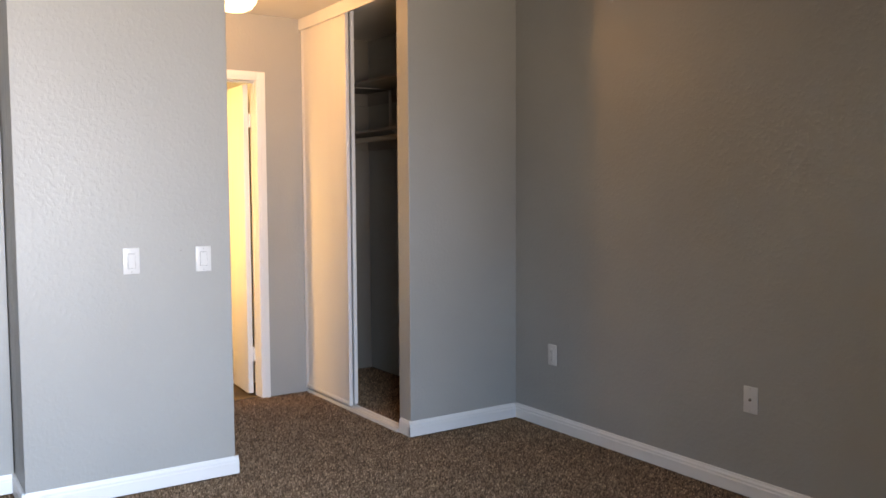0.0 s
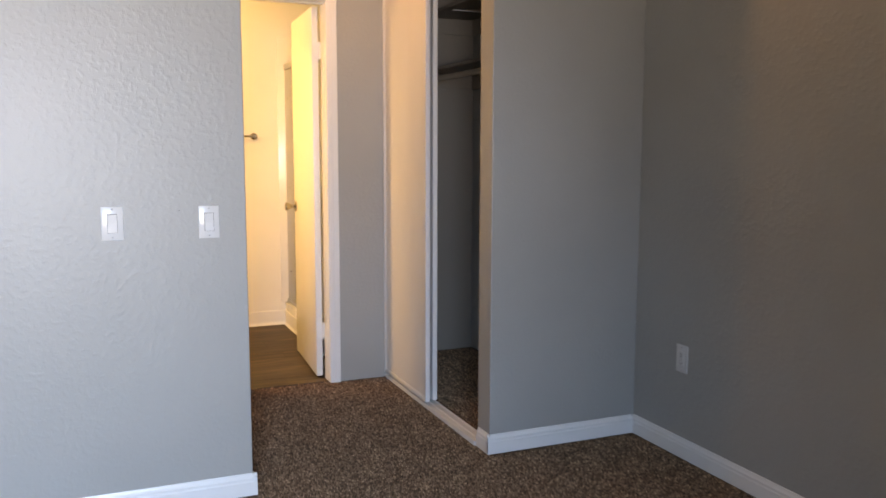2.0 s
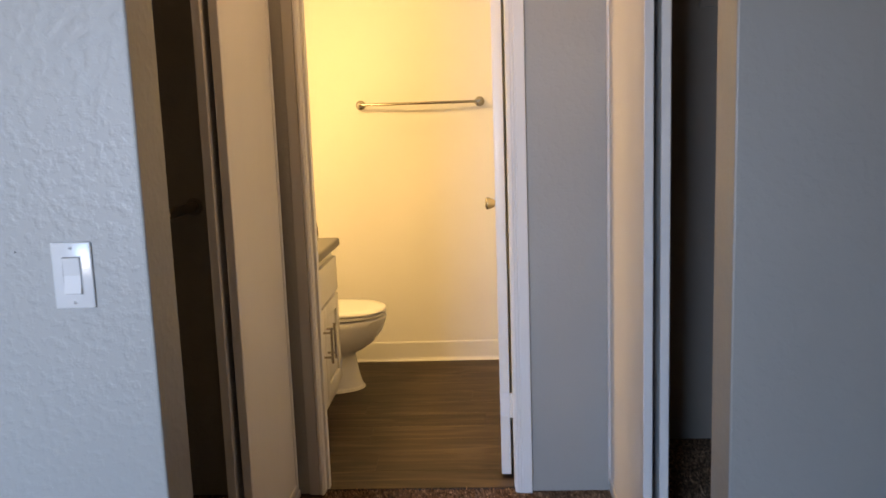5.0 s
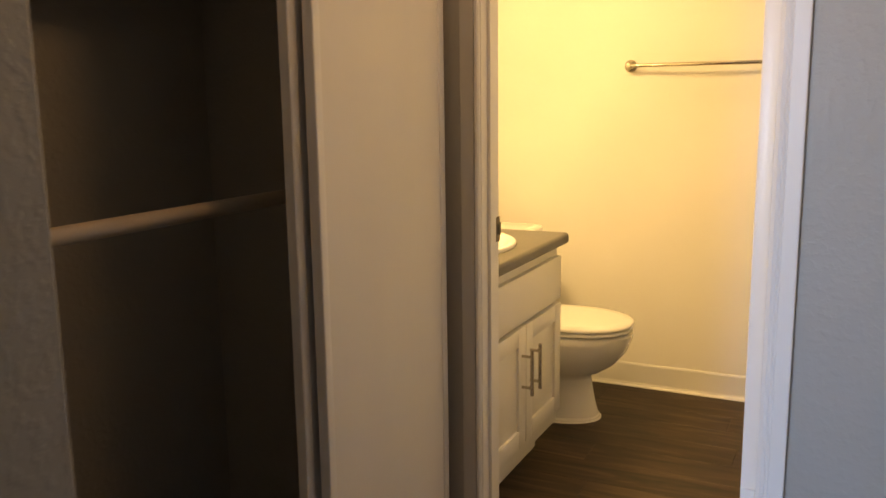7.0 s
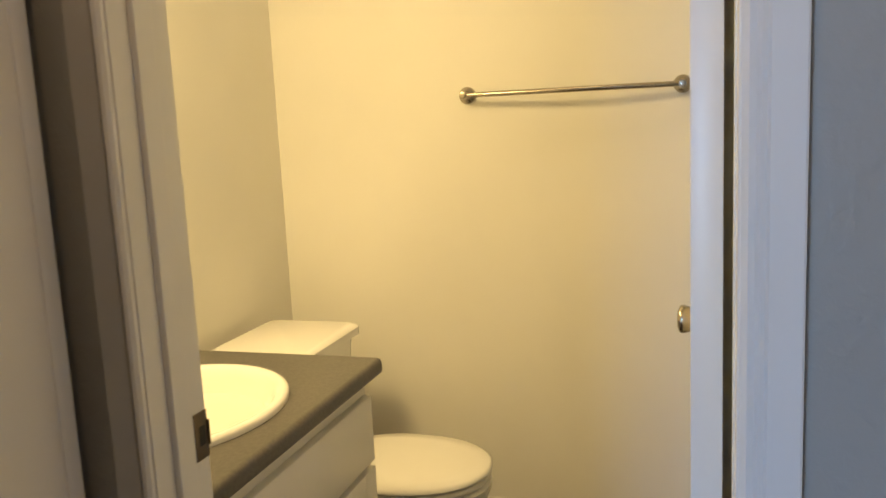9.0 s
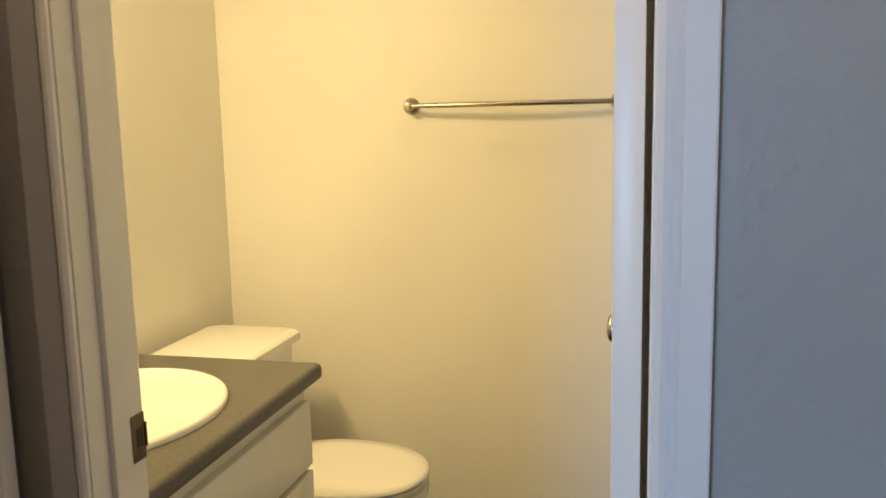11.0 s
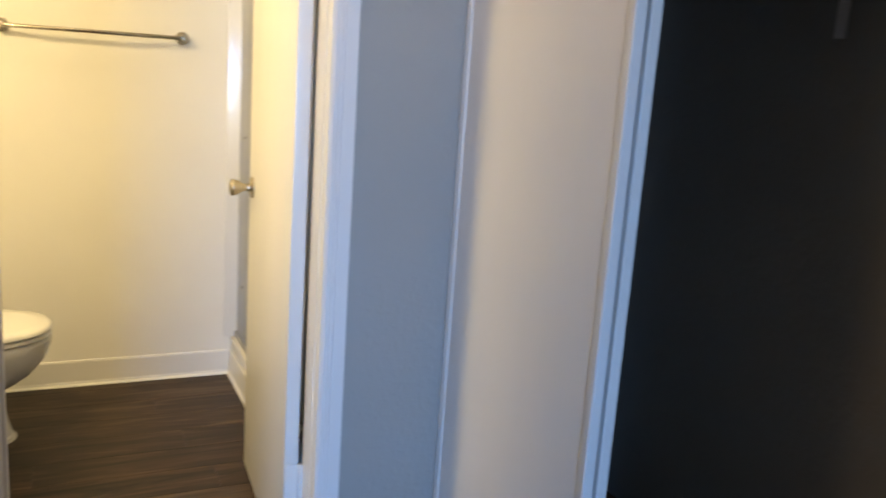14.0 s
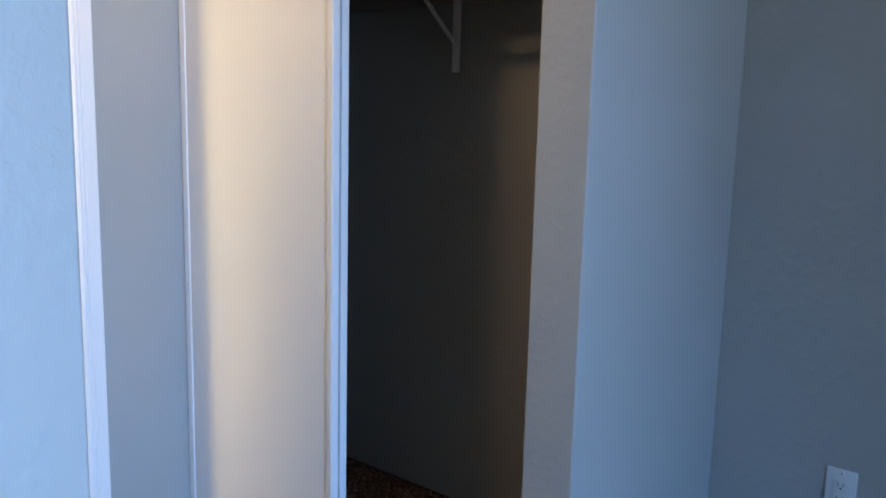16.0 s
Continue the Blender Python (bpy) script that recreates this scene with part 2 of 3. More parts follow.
# ---------------------------------------------------------------- plan
XR, XL = 0.023, -0.978            # the closet fronts of the little hall
YS_L, YS_R = -1.342, -1.305       # fronts of the two stub walls
ROOM_X = 0.755                    # bedroom's long wall
ROOM_L = -4.4
CEIL = 2.46
DX0, DX1, DTOP = -0.975, -0.316, 2.04   # bathroom doorway
BATH_L, BATH_F = -1.645, 1.615
SH_X = -0.205                     # front of the shower
CL_L, CL_R, CL_END = -1.82, 0.75, 0.45

# ---------------------------------------------------------------- structure
structure("floor", boxes((ROOM_L - 0.1, 0.86, ROOM_B - 0.1, 0.5, -0.12, -0.008)), M_CARPET, "brown speckled carpet over the bedroom and closets", "floor")
structure("floor_bath", boxes((-1.8, 0.9, 0.5, 1.8, -0.12, -0.008), (-1.8, -0.16, 0.03, 0.5, -0.0075, -0.0035)), M_SEAL, "floor base under the bathroom planks", "floor")
structure("ceiling", boxes((ROOM_L - 0.12, 0.9, ROOM_B - 0.12, 1.74, CEIL, CEIL + 0.12)), M_CEIL, "white textured ceiling", "ceiling")
structure("wall_switch", boxes((-1.88, XL, YS_L, -1.219, 0, CEIL), (-1.88, CL_L, -1.219, 0.0, 0, CEIL), bevel=0.004),
          M_WALL, "light grey textured wall beside the hall opening", "wall")
structure("wall_west_return", boxes((-2.04, -1.885, -1.03, -0.93, 0, CEIL), (ROOM_L, -2.86, -1.03, -0.93, 0, CEIL), (-2.86, -2.04, -1.03, -0.93, 2.04, CEIL)), M_WALL, "grey wall set back beside the switch wall", "wall")
structure("wall_stub_right", boxes((XR, CL_R + 0.005, YS_R, -1.186, 0, CEIL), bevel=0.004), M_WALL, "grey textured stub wall beside the closet", "wall")
structure("wall_long", boxes((ROOM_X, ROOM_X + 0.13, ROOM_B, 0.56, 0, CEIL)),
          M_WALL, "grey long bedroom wall with low outlets", "wall")
structure("wall_left", boxes((ROOM_L - 0.12, ROOM_L, ROOM_B, -0.93, 0, CEIL)), M_WALL, "plain grey bedroom wall", "wall")
structure("wall_back", boxes((ROOM_L - 0.12, WIN_X0, ROOM_B - 0.12, ROOM_B, 0, CEIL), (WIN_X1, ROOM_X + 0.13, ROOM_B - 0.12, ROOM_B, 0, CEIL),
                             (WIN_X0, WIN_X1, ROOM_B - 0.12, ROOM_B, 0, WIN_Z0), (WIN_X0, WIN_X1, ROOM_B - 0.12, ROOM_B, WIN_Z1, CEIL)), M_WALL, "plain grey bedroom back wall", "wall")
# wall between hall and bathroom
structure("wall_bath_door", boxes((-1.88, DX0 - 0.014, 0.0, 0.10, 0, CEIL), (DX1 + 0.014, 0.10, 0.0, 0.10, 0, CEIL),
                                  (DX0 - 0.014, DX1 + 0.014, 0.0, 0.10, DTOP + 0.014, CEIL)), M_WALL, "grey wall round the bathroom doorway", "wall")
structure("wall_bath_left", boxes((BATH_L - 0.1, BATH_L, 0.104, BATH_F, 0, CEIL)), M_BATH, "cream painted bathroom wall", "wall")
structure("wall_bath_far", boxes((BATH_L - 0.1, 0.9, BATH_F, BATH_F + 0.12, 0, CEIL)), M_BATH, "cream painted bathroom end wall", "wall")
structure("wall_bath_right", boxes((SH_X + 0.02, CL_R, 0.52, 0.56, 0, CEIL), (SH_X + 0.02, 0.0, 0.104, 0.52, 0, CEIL)), M_BATH, "bathroom wall beside the shower", "wall")
structure("wall_bath_skin", boxes((BATH_L, DX0 - 0.075, 0.104, 0.108, 0, CEIL)), M_BATH, "cream bathroom side of the doorway wall", "wall")
structure("wall_entry_hall", boxes((-3.3, -1.9, 0.4, 0.5, 0, CEIL), (-3.4, -3.3, -0.93, 0.5, 0, CEIL)), M_WALL, "plain wall beyond the entry doorway", "wall")
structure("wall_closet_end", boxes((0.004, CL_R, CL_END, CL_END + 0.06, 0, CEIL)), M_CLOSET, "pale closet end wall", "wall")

# bathroom lining, casings, header rails, baseboards
structure("door_jamb", boxes((DX0 - 0.014, DX0, -0.004, 0.104, 0, DTOP), (DX1, DX1 + 0.014, -0.004, 0.104, 0, DTOP),
                             (DX0 - 0.014, DX1 + 0.014, -0.004, 0.104, DTOP, DTOP + 0.014), (DX0, DX0 + 0.009, 0.032, 0.066, 0, DTOP),
                             (DX1 - 0.0015, DX1, 0.032, 0.066, 0, DTOP), (DX0, DX1, 0.032, 0.066, DTOP - 0.009, DTOP), bevel=0.0015),
          M_TRIM, "white painted bathroom door lining with stops", "door frame")
CASE = [(0, 0), (0, 0.055), (0.0125, 0.055), (0.014, 0.053), (0.014, 0.024), (0.0115, 0.021), (0.0125, 0.016), (0.0100, 0.012), (0.0105, 0.006), (0.008, 0.002), (0.007, 0.0)]
structure("door_trim_right", extrude_profile(CASE, (DX1 + 0.003, -0.002, 0), (DX1 + 0.003, -0.002, DTOP + 0.058), (0, -1, 0), (1, 0, 0)), M_TRIM, "white door casing", "trim")
structure("door_trim_left", boxes((-1.027, DX0 - 0.016, -0.012, -0.002, 0, DTOP + 0.055), bevel=0.0015), M_BOARD, "grey painted flat board beside the door lining", "trim")
structure("door_trim_left_bead", extrude_profile([(0, 0), (0, 0.013), (0.006, 0.013), (0.010, 0.009), (0.010, 0.004), (0.006, 0.0)], (DX0 - 0.002, -0.0045, 0), (DX0 - 0.002, -0.0045, DTOP + 0.004), (0, -1, 0), (-1, 0, 0)), M_TRIM, "narrow white bead of the door lining", "trim")
structure("door_trim_top", extrude_profile(CASE, (DX0 - 0.002, -0.0035, DTOP + 0.003), (DX1 + 0.002, -0.0035, DTOP + 0.003), (0, -1, 0), (0, 0, 1)), M_TRIM, "white door casing head", "trim")
structure("door_trim_inside", boxes((DX0 - 0.06, DX0 - 0.004, 0.104, 0.116, 0, DTOP + 0.06), (DX1 + 0.004, DX1 + 0.06, 0.104, 0.116, 0, DTOP + 0.06), bevel=0.003), M_TRIM, "white casing on the bathroom side", "trim")

BASE = [(0, 0), (0.014, 0), (0.014, 0.052), (0.0115, 0.057), (0.0115, 0.066), (0.007, 0.074), (0.004, 0.083), (0, 0.083)]


def baseboard(name, a, b, out):
    return structure(name, extrude_profile(BASE, a, b, out), M_TRIM, "white stepped wooden baseboard", "baseboard")


baseboard("baseboard_long", (ROOM_X, ROOM_B, 0), (ROOM_X, YS_R, 0), (-1, 0, 0))
baseboard("baseboard_stub", (XR - 0.014, YS_R, 0), (ROOM_X - 0.014, YS_R, 0), (0, -1, 0))
baseboard("baseboard_stub_return", (XR, YS_R - 0.0135, 0), (XR, -1.20, 0), (-1, 0, 0))
baseboard("baseboard_switch", (-1.894, YS_L, 0), (XL + 0.014, YS_L, 0), (0, -1, 0))
baseboard("baseboard_switch_return", (XL, YS_L - 0.0135, 0), (XL, -1.23, 0), (1, 0, 0))
baseboard("baseboard_jog", (-1.88, YS_L - 0.0135, 0), (-1.88, -1.03, 0), (-1, 0, 0))
baseboard("baseboard_west", (-2.0, -1.03, 0), (-1.894, -1.03, 0), (0, -1, 0))
structure("trim_entry_door", boxes((-2.055, -2.0, -1.046, -1.03, 0, 2.095), (-2.90, -2.845, -1.046, -1.03, 0, 2.095), (-2.845, -2.055, -1.046, -1.03, 2.04, 2.095), bevel=0.003), M_TRIM, "white entry door casing", "trim")


def cove_base(name, a, b, out):
    prof = [(0, 0), (0.016, 0), (0.016, 0.004), (0.008, 0.010), (0.005, 0.020), (0.005, 0.097), (0.003, 0.104), (0, 0.105)]
    return structure(name, extrude_profile(prof, a, b, out), M_VINYL_BASE, "white vinyl cove base", "baseboard")


cove_base("baseboard_bath_far", (BATH_L, BATH_F, 0), (SH_X - 0.012, BATH_F, 0), (0, -1, 0))
cove_base("baseboard_bath_shower", (SH_X, 0.57, 0), (SH_X, BATH_F - 0.004, 0), (-1, 0, 0))
cove_base("baseboard_bath_left", (BATH_L, 0.86, 0), (BATH_L, BATH_F - 0.018, 0), (1, 0, 0))

# closet header rails and floor tracks
for side, x, s in (("right", XR, 1), ("left", XL, -1)):
    y0 = -1.186 if s > 0 else -1.219
    xa, xb = sorted((x - s * 0.040, x - s * 0.026) if s > 0 else (x + s * 0.050, x + s * 0.064))
    xc, xd = sorted((x - s * 0.026 if s > 0 else x + s * 0.064, x + s * (0.12 if s > 0 else 0.16)))
    structure("trim_closet_header_" + side, boxes((xa, xb, y0 + 0.001, -0.001, CEIL - 0.075, CEIL - 0.001), (xc, xd, y0 + 0.001, -0.001, CEIL - 0.03, CEIL - 0.001), bevel=0.002),
              M_TRIM, "white header rail of the sliding closet doors", "trim")
    xa, xb = sorted((x + s * (-0.017 if s > 0 else 0.084), x + s * (0.055 if s > 0 else 0.155)))
    xm = (xa + xb) / 2
    structure("trim_closet_track_" + side, boxes((xa, xb, y0 + 0.001, -0.001, -0.006, 0.012), (xa, xa + 0.006, y0 + 0.001, -0.001, 0.012, 0.017),
                                                (xm - 0.003, xm + 0.003, y0 + 0.001, -0.001, 0.012, 0.017), (xb - 0.006, xb, y0 + 0.001, -0.001, 0.012, 0.017), bevel=0.001),
              M_PANEL, "white floor track of the sliding closet doors", "trim")

# bedroom window, which lights the place from behind
WF0, WF1 = ROOM_B - 0.11, ROOM_B - 0.04
win = structure("window_1", boxes((WIN_X0, WIN_X0 + 0.05, WF0, WF1, WIN_Z0, WIN_Z1), (WIN_X1 - 0.05, WIN_X1, WF0, WF1, WIN_Z0, WIN_Z1),
                                  (WIN_X0 + 0.05, WIN_X1 - 0.05, WF0, WF1, WIN_Z0, WIN_Z0 + 0.05), (WIN_X0 + 0.05, WIN_X1 - 0.05, WF0, WF1, WIN_Z1 - 0.05, WIN_Z1)),
                M_TRIM, "white framed bedroom window", "window")
pane = part("pane", boxes((WIN_X0 + 0.05, WIN_X1 - 0.05, ROOM_B - 0.09, ROOM_B - 0.084, WIN_Z0 + 0.05, WIN_Z1 - 0.05)), M_PANE, win, smooth=None)
pane.visible_shadow = False


# ---------------------------------------------------------------- closets
def closet_door(name, x, y0, y1, label):
    """A sliding panel in a slim white edge frame; x is its middle."""
    ob = thing(name, (x, (y0 + y1) / 2, 0), label, "closet door", "sliding closet doors")
    h = (y1 - y0) / 2
    z0, z1 = 0.032, CEIL - 0.035
    part("panel", boxes((-0.008, 0.008, -h + 0.004, h - 0.004, z0 + 0.004, z1 - 0.004)), M_PANEL, ob)
    stile = [(-0.012, 0.002), (-0.012, 0.020), (-0.0105, 0.024), (-0.008, 0.025), (0.008, 0.025), (0.0105, 0.024), (0.012, 0.020), (0.012, 0.002), (0.010, 0.0), (-0.010, 0.0)]
    part("stile", extrude_profile(stile, (0, -h, z0), (0, -h, z1), (1, 0, 0), (0, 1, 0)), M_TRIM, ob, "white rounded edge moulding")
    part("stile", extrude_profile(stile, (0, h, z0), (0, h, z1), (1, 0, 0), (0, -1, 0)), M_TRIM, ob, "white rounded edge moulding")
    part("bottom_rail", boxes((-0.011, 0.011, -h + 0.003, h - 0.003, z0 - 0.002, z0 + 0.022), bevel=0.003), M_TRIM, ob)
    return ob


closet_door("closet_door", 0.012, -0.629, -0.002, "cream painted sliding closet door, half open")
closet_door("closet_door", 0.058, -0.611, -0.004, "white sliding closet door behind the front panel")
closet_door("closet_door", XL - 0.095, -0.566, -0.026, "cream painted sliding closet door, half open")
closet_door("closet_door", XL - 0.132, -0.590, -0.012, "white sliding closet door behind the front panel")


def shelf(x0, x1, y0, y1, z):
    ob = thing("closet_shelf", ((x0 + x1) / 2, (y0 + y1) / 2, z), "pale painted closet shelf on wall cleats", "shelf", "closet shelves")
    w, d = (x1 - x0) / 2, (y1 - y0) / 2
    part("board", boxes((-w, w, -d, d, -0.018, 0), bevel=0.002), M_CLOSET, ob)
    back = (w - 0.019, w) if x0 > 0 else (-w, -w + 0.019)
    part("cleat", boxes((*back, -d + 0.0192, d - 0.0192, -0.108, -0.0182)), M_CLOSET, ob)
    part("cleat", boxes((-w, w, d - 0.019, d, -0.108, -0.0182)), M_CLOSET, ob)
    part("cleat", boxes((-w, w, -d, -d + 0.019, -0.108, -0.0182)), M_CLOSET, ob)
    return ob


def rod(x, y0, y1, z):
    ob = thing("closet_rod", (x, (y0 + y1) / 2, z), "round painted wooden closet rod", "closet rod", "closet rods")
    h = (y1 - y0) / 2
    part("pole", tube(bmesh.new(), (0, -h + 0.006, 0), (0, h - 0.006, 0), 0.017), M_ROD, ob)
    for s in (-1, 1):
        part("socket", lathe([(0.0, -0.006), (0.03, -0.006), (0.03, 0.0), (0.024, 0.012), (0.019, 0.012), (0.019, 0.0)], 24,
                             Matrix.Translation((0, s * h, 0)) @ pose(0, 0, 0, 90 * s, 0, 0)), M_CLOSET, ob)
    return ob


def bracket(x, y, z, s, strut=True):
    """A steel shelf and rod bracket on the closet's back wall; s is the way it reaches out."""
    ob = thing("shelf_bracket", (x, y, z), "white metal shelf and rod bracket on the closet wall", "bracket", "shelf brackets")
    part("upright", boxes((-0.010, 0.0, -0.013, 0.013, -0.30, 0), bevel=0.001) if s < 0 else boxes((0, 0.010, -0.013, 0.013, -0.30, 0), bevel=0.001), M_TRIM, ob)
    part("arm", boxes(tuple(sorted((0, s * 0.28))) + (-0.010, 0.010, -0.004, 0.0)), M_TRIM, ob)
    if strut:
        part("strut", tube(bmesh.new(), (s * 0.004, 0, -0.22), (s * 0.26, 0, -0.01), 0.0065, seg=10), M_TRIM, ob)
    return ob


shelf(0.40, CL_R, -1.186, CL_END, 1.75)
shelf(0.40, CL_R, -1.186, CL_END, 2.08)
rod(0.42, -1.186, CL_END, 1.685)
bracket(CL_R - 0.019, -0.405, 1.731, -1)
bracket(CL_R - 0.019, 0.09, 2.061, -1, False)
shelf(CL_L, -1.47, -1.219, 0.0, 1.72)
rod(-1.36, -1.219, 0.0, 1.014)


# ---------------------------------------------------------------- bathroom door
def bath_door():
    ob = thing("bathroom_door", (DX1 - 0.010, 0.108, 0), "white flush bathroom door standing open into the room", "door", turn=-3.4)
    w = 0.655
    part("leaf", boxes((-0.034, 0.0, 0.004, w, 0.012, 2.03), bevel=0.0015), M_DOOR, ob)
    for z in (0.27, 1.80):
        h = part("hinge", tube(bmesh.new(), (0.006, 0.0, z - 0.045), (0.006, 0.0, z + 0.045), 0.007, seg=12), M_TRIM, ob, "white painted butt hinge")
        part("leaf_plate", boxes((-0.030, 0.0145, 0.0, 0.003, z - 0.045, z + 0.045)), M_TRIM, h)
    prof = [(0.0, 0.0), (0.032, 0.0), (0.032, 0.003), (0.028, 0.007), (0.013, 0.010), (0.0105, 0.020), (0.0125, 0.028), (0.0175, 0.037), (0.0225, 0.047), (0.0255, 0.057), (0.0255, 0.061), (0.023, 0.0645), (0.015, 0.0675), (0.0, 0.0685)]
    for s, x in ((-1, -0.034), (1, 0.0)):
        part("door_knob", lathe(prof, 32, Matrix.Translation((x, w - 0.06, 0.925)) @ pose(0, 0, 0, 0, 90 * s, 0)), M_NICKEL, ob, "satin nickel tulip door knob")
    part("latch_plate", boxes((-0.029, -0.005, w, w + 0.0015, 0.897, 0.953)), M_NICKEL, ob)
    return ob


bath_door()
strike = thing("strike_plate", (DX0, 0.094, 0.905), "dark metal strike plate on the door lining", "strike plate")
part("plate", boxes((0, 0.002, -0.014, 0.014, -0.032, 0.032), bevel=0.0006), M_BRONZE, strike)
part("latch_hole", boxes((0.002, 0.0026, -0.006, 0.007, -0.013, 0.013)), M_SLOT, strike)
part("lip", boxes((0.0, 0.004, 0.014, 0.0155, -0.017, 0.017)), M_BRONZE, strike)

# ---------------------------------------------------------------- vanity
VX, VY0, VY1 = -1.062, 0.125, 0.835


def vanity():
    ob = thing("vanity_cabinet", (-1.35, 0.48, 0), "white vanity cabinet with shaker doors under a dark counter", "vanity")
    ob.matrix_world = Matrix()
    part("body", boxes((BATH_L + 0.004, VX, VY0, VY1, 0.11, 0.741), bevel=0.0015), M_CAB, ob)
    part("toe_kick", boxes((BATH_L + 0.004, VX - 0.075, VY0, VY1 - 0.004, 0.001, 0.1098)), M_CAB, ob)
    part("drawer_front", boxes((VX + 0.001, VX + 0.019, VY0 + 0.03, VY1 - 0.012, 0.560, 0.708), bevel=0.002), M_CAB, ob)
    mid = (VY0 + 0.03 + VY1 - 0.012) / 2
    for a, b, hy in ((VY0 + 0.03, mid - 0.003, mid - 0.036), (mid + 0.003, VY1 - 0.012, mid + 0.036)):
        d = part("cabinet_door", boxes((VX + 0.001, VX + 0.010, a + 0.05, b - 0.05, 0.215, 0.495), bevel=0.0012), M_CAB, ob)
        for y0, y1 in ((a, a + 0.055), (b - 0.055, b)):
            part("stile", boxes((VX + 0.001, VX + 0.019, y0, y1, 0.165, 0.545), bevel=0.0012), M_CAB, d)
        for z0, z1 in ((0.165, 0.220), (0.490, 0.545)):
            part("rail", boxes((VX + 0.001, VX + 0.019, a + 0.0552, b - 0.0552, z0, z1), bevel=0.0012), M_CAB, d)
        bm = tube(bmesh.new(), (VX + 0.052, hy, 0.335), (VX + 0.052, hy, 0.480), 0.0058, seg=14)
        for z in (0.358, 0.457):
            tube(bm, (VX + 0.0185, hy, z), (VX + 0.052, hy, z), 0.0045, seg=12)
        part("handle", bm, M_NICKEL, d, "brushed nickel bar handle")
    return ob


vanity()
COUNTER_Z = 0.779
top = thing("countertop", (0, 0, 0), "dark grey laminate vanity counter with a rolled edge", "countertop")
SX, SY, SRX, SRY = -1.318, 0.475, 0.225, 0.265
prof_ = [(BATH_L + 0.004, COUNTER_Z - 0.03), (BATH_L + 0.004, COUNTER_Z)]
prof_ += [(-1.032 - 0.012 + 0.012 * math.sin(a), COUNTER_Z - 0.012 + 0.012 * math.cos(a)) for a in (0, 0.4, 0.8, 1.2, 1.57)]
prof_ += [(-1.032 - 0.008 + 0.008 * math.cos(a), COUNTER_Z - 0.028 - 0.008 * math.sin(a)) for a in (0, 0.5, 1.0, 1.57)]
prof_ += [(-1.075, COUNTER_Z - 0.036)]
slab = part("slab", loft([[(x, y, z) for x, z in prof_] for y in (0.112, 0.868)]), M_COUNTER, top, smooth=30)
cut = mesh_ob("basin_cut", lathe([(0, -0.2), (0.93, -0.2), (0.93, 0.2), (0, 0.2)], 48), M_COUNTER)
cut.matrix_world = Matrix.Translation((SX, SY, COUNTER_Z)) @ Matrix.Diagonal((SRX, SRY, 1, 1))
mod_ = slab.modifiers.new("hole", "BOOLEAN")
mod_.object, mod_.solver = cut, "EXACT"
dg_ = bpy.context.evaluated_depsgraph_get()
me_ = bpy.data.meshes.new_from_object(slab.evaluated_get(dg_))
slab.modifiers.clear()
slab.data = me_
bpy.data.objects.remove(cut)
part("end_cap", boxes((BATH_L + 0.004, -1.045, 0.868, 0.8685, COUNTER_Z - 0.033, COUNTER_Z - 0.002)), M_COUNTER, top)
sink = thing("sink_basin", (SX, SY, COUNTER_Z), "white oval drop-in sink basin in the counter", "sink")
bowl = lathe([(1.0, 0.0005), (1.0, 0.008), (0.985, 0.013), (0.955, 0.0155), (0.92, 0.014), (0.89, 0.008), (0.86, -0.006), (0.80, -0.045), (0.68, -0.095), (0.45, -0.125), (0.18, -0.135), (0.10, -0.136)], 56)
bmesh.ops.transform(bowl, verts=bowl.verts, matrix=Matrix.Diagonal((SRX, SRY, 1, 1)))
part("basin", bowl, M_PORCELAIN, sink, smooth=60)
part("drain", lathe([(0.0, -0.133), (0.022, -0.133), (0.026, -0.136), (0.026, -0.139)], 24), M_CHROME, sink, "chrome drain ring")


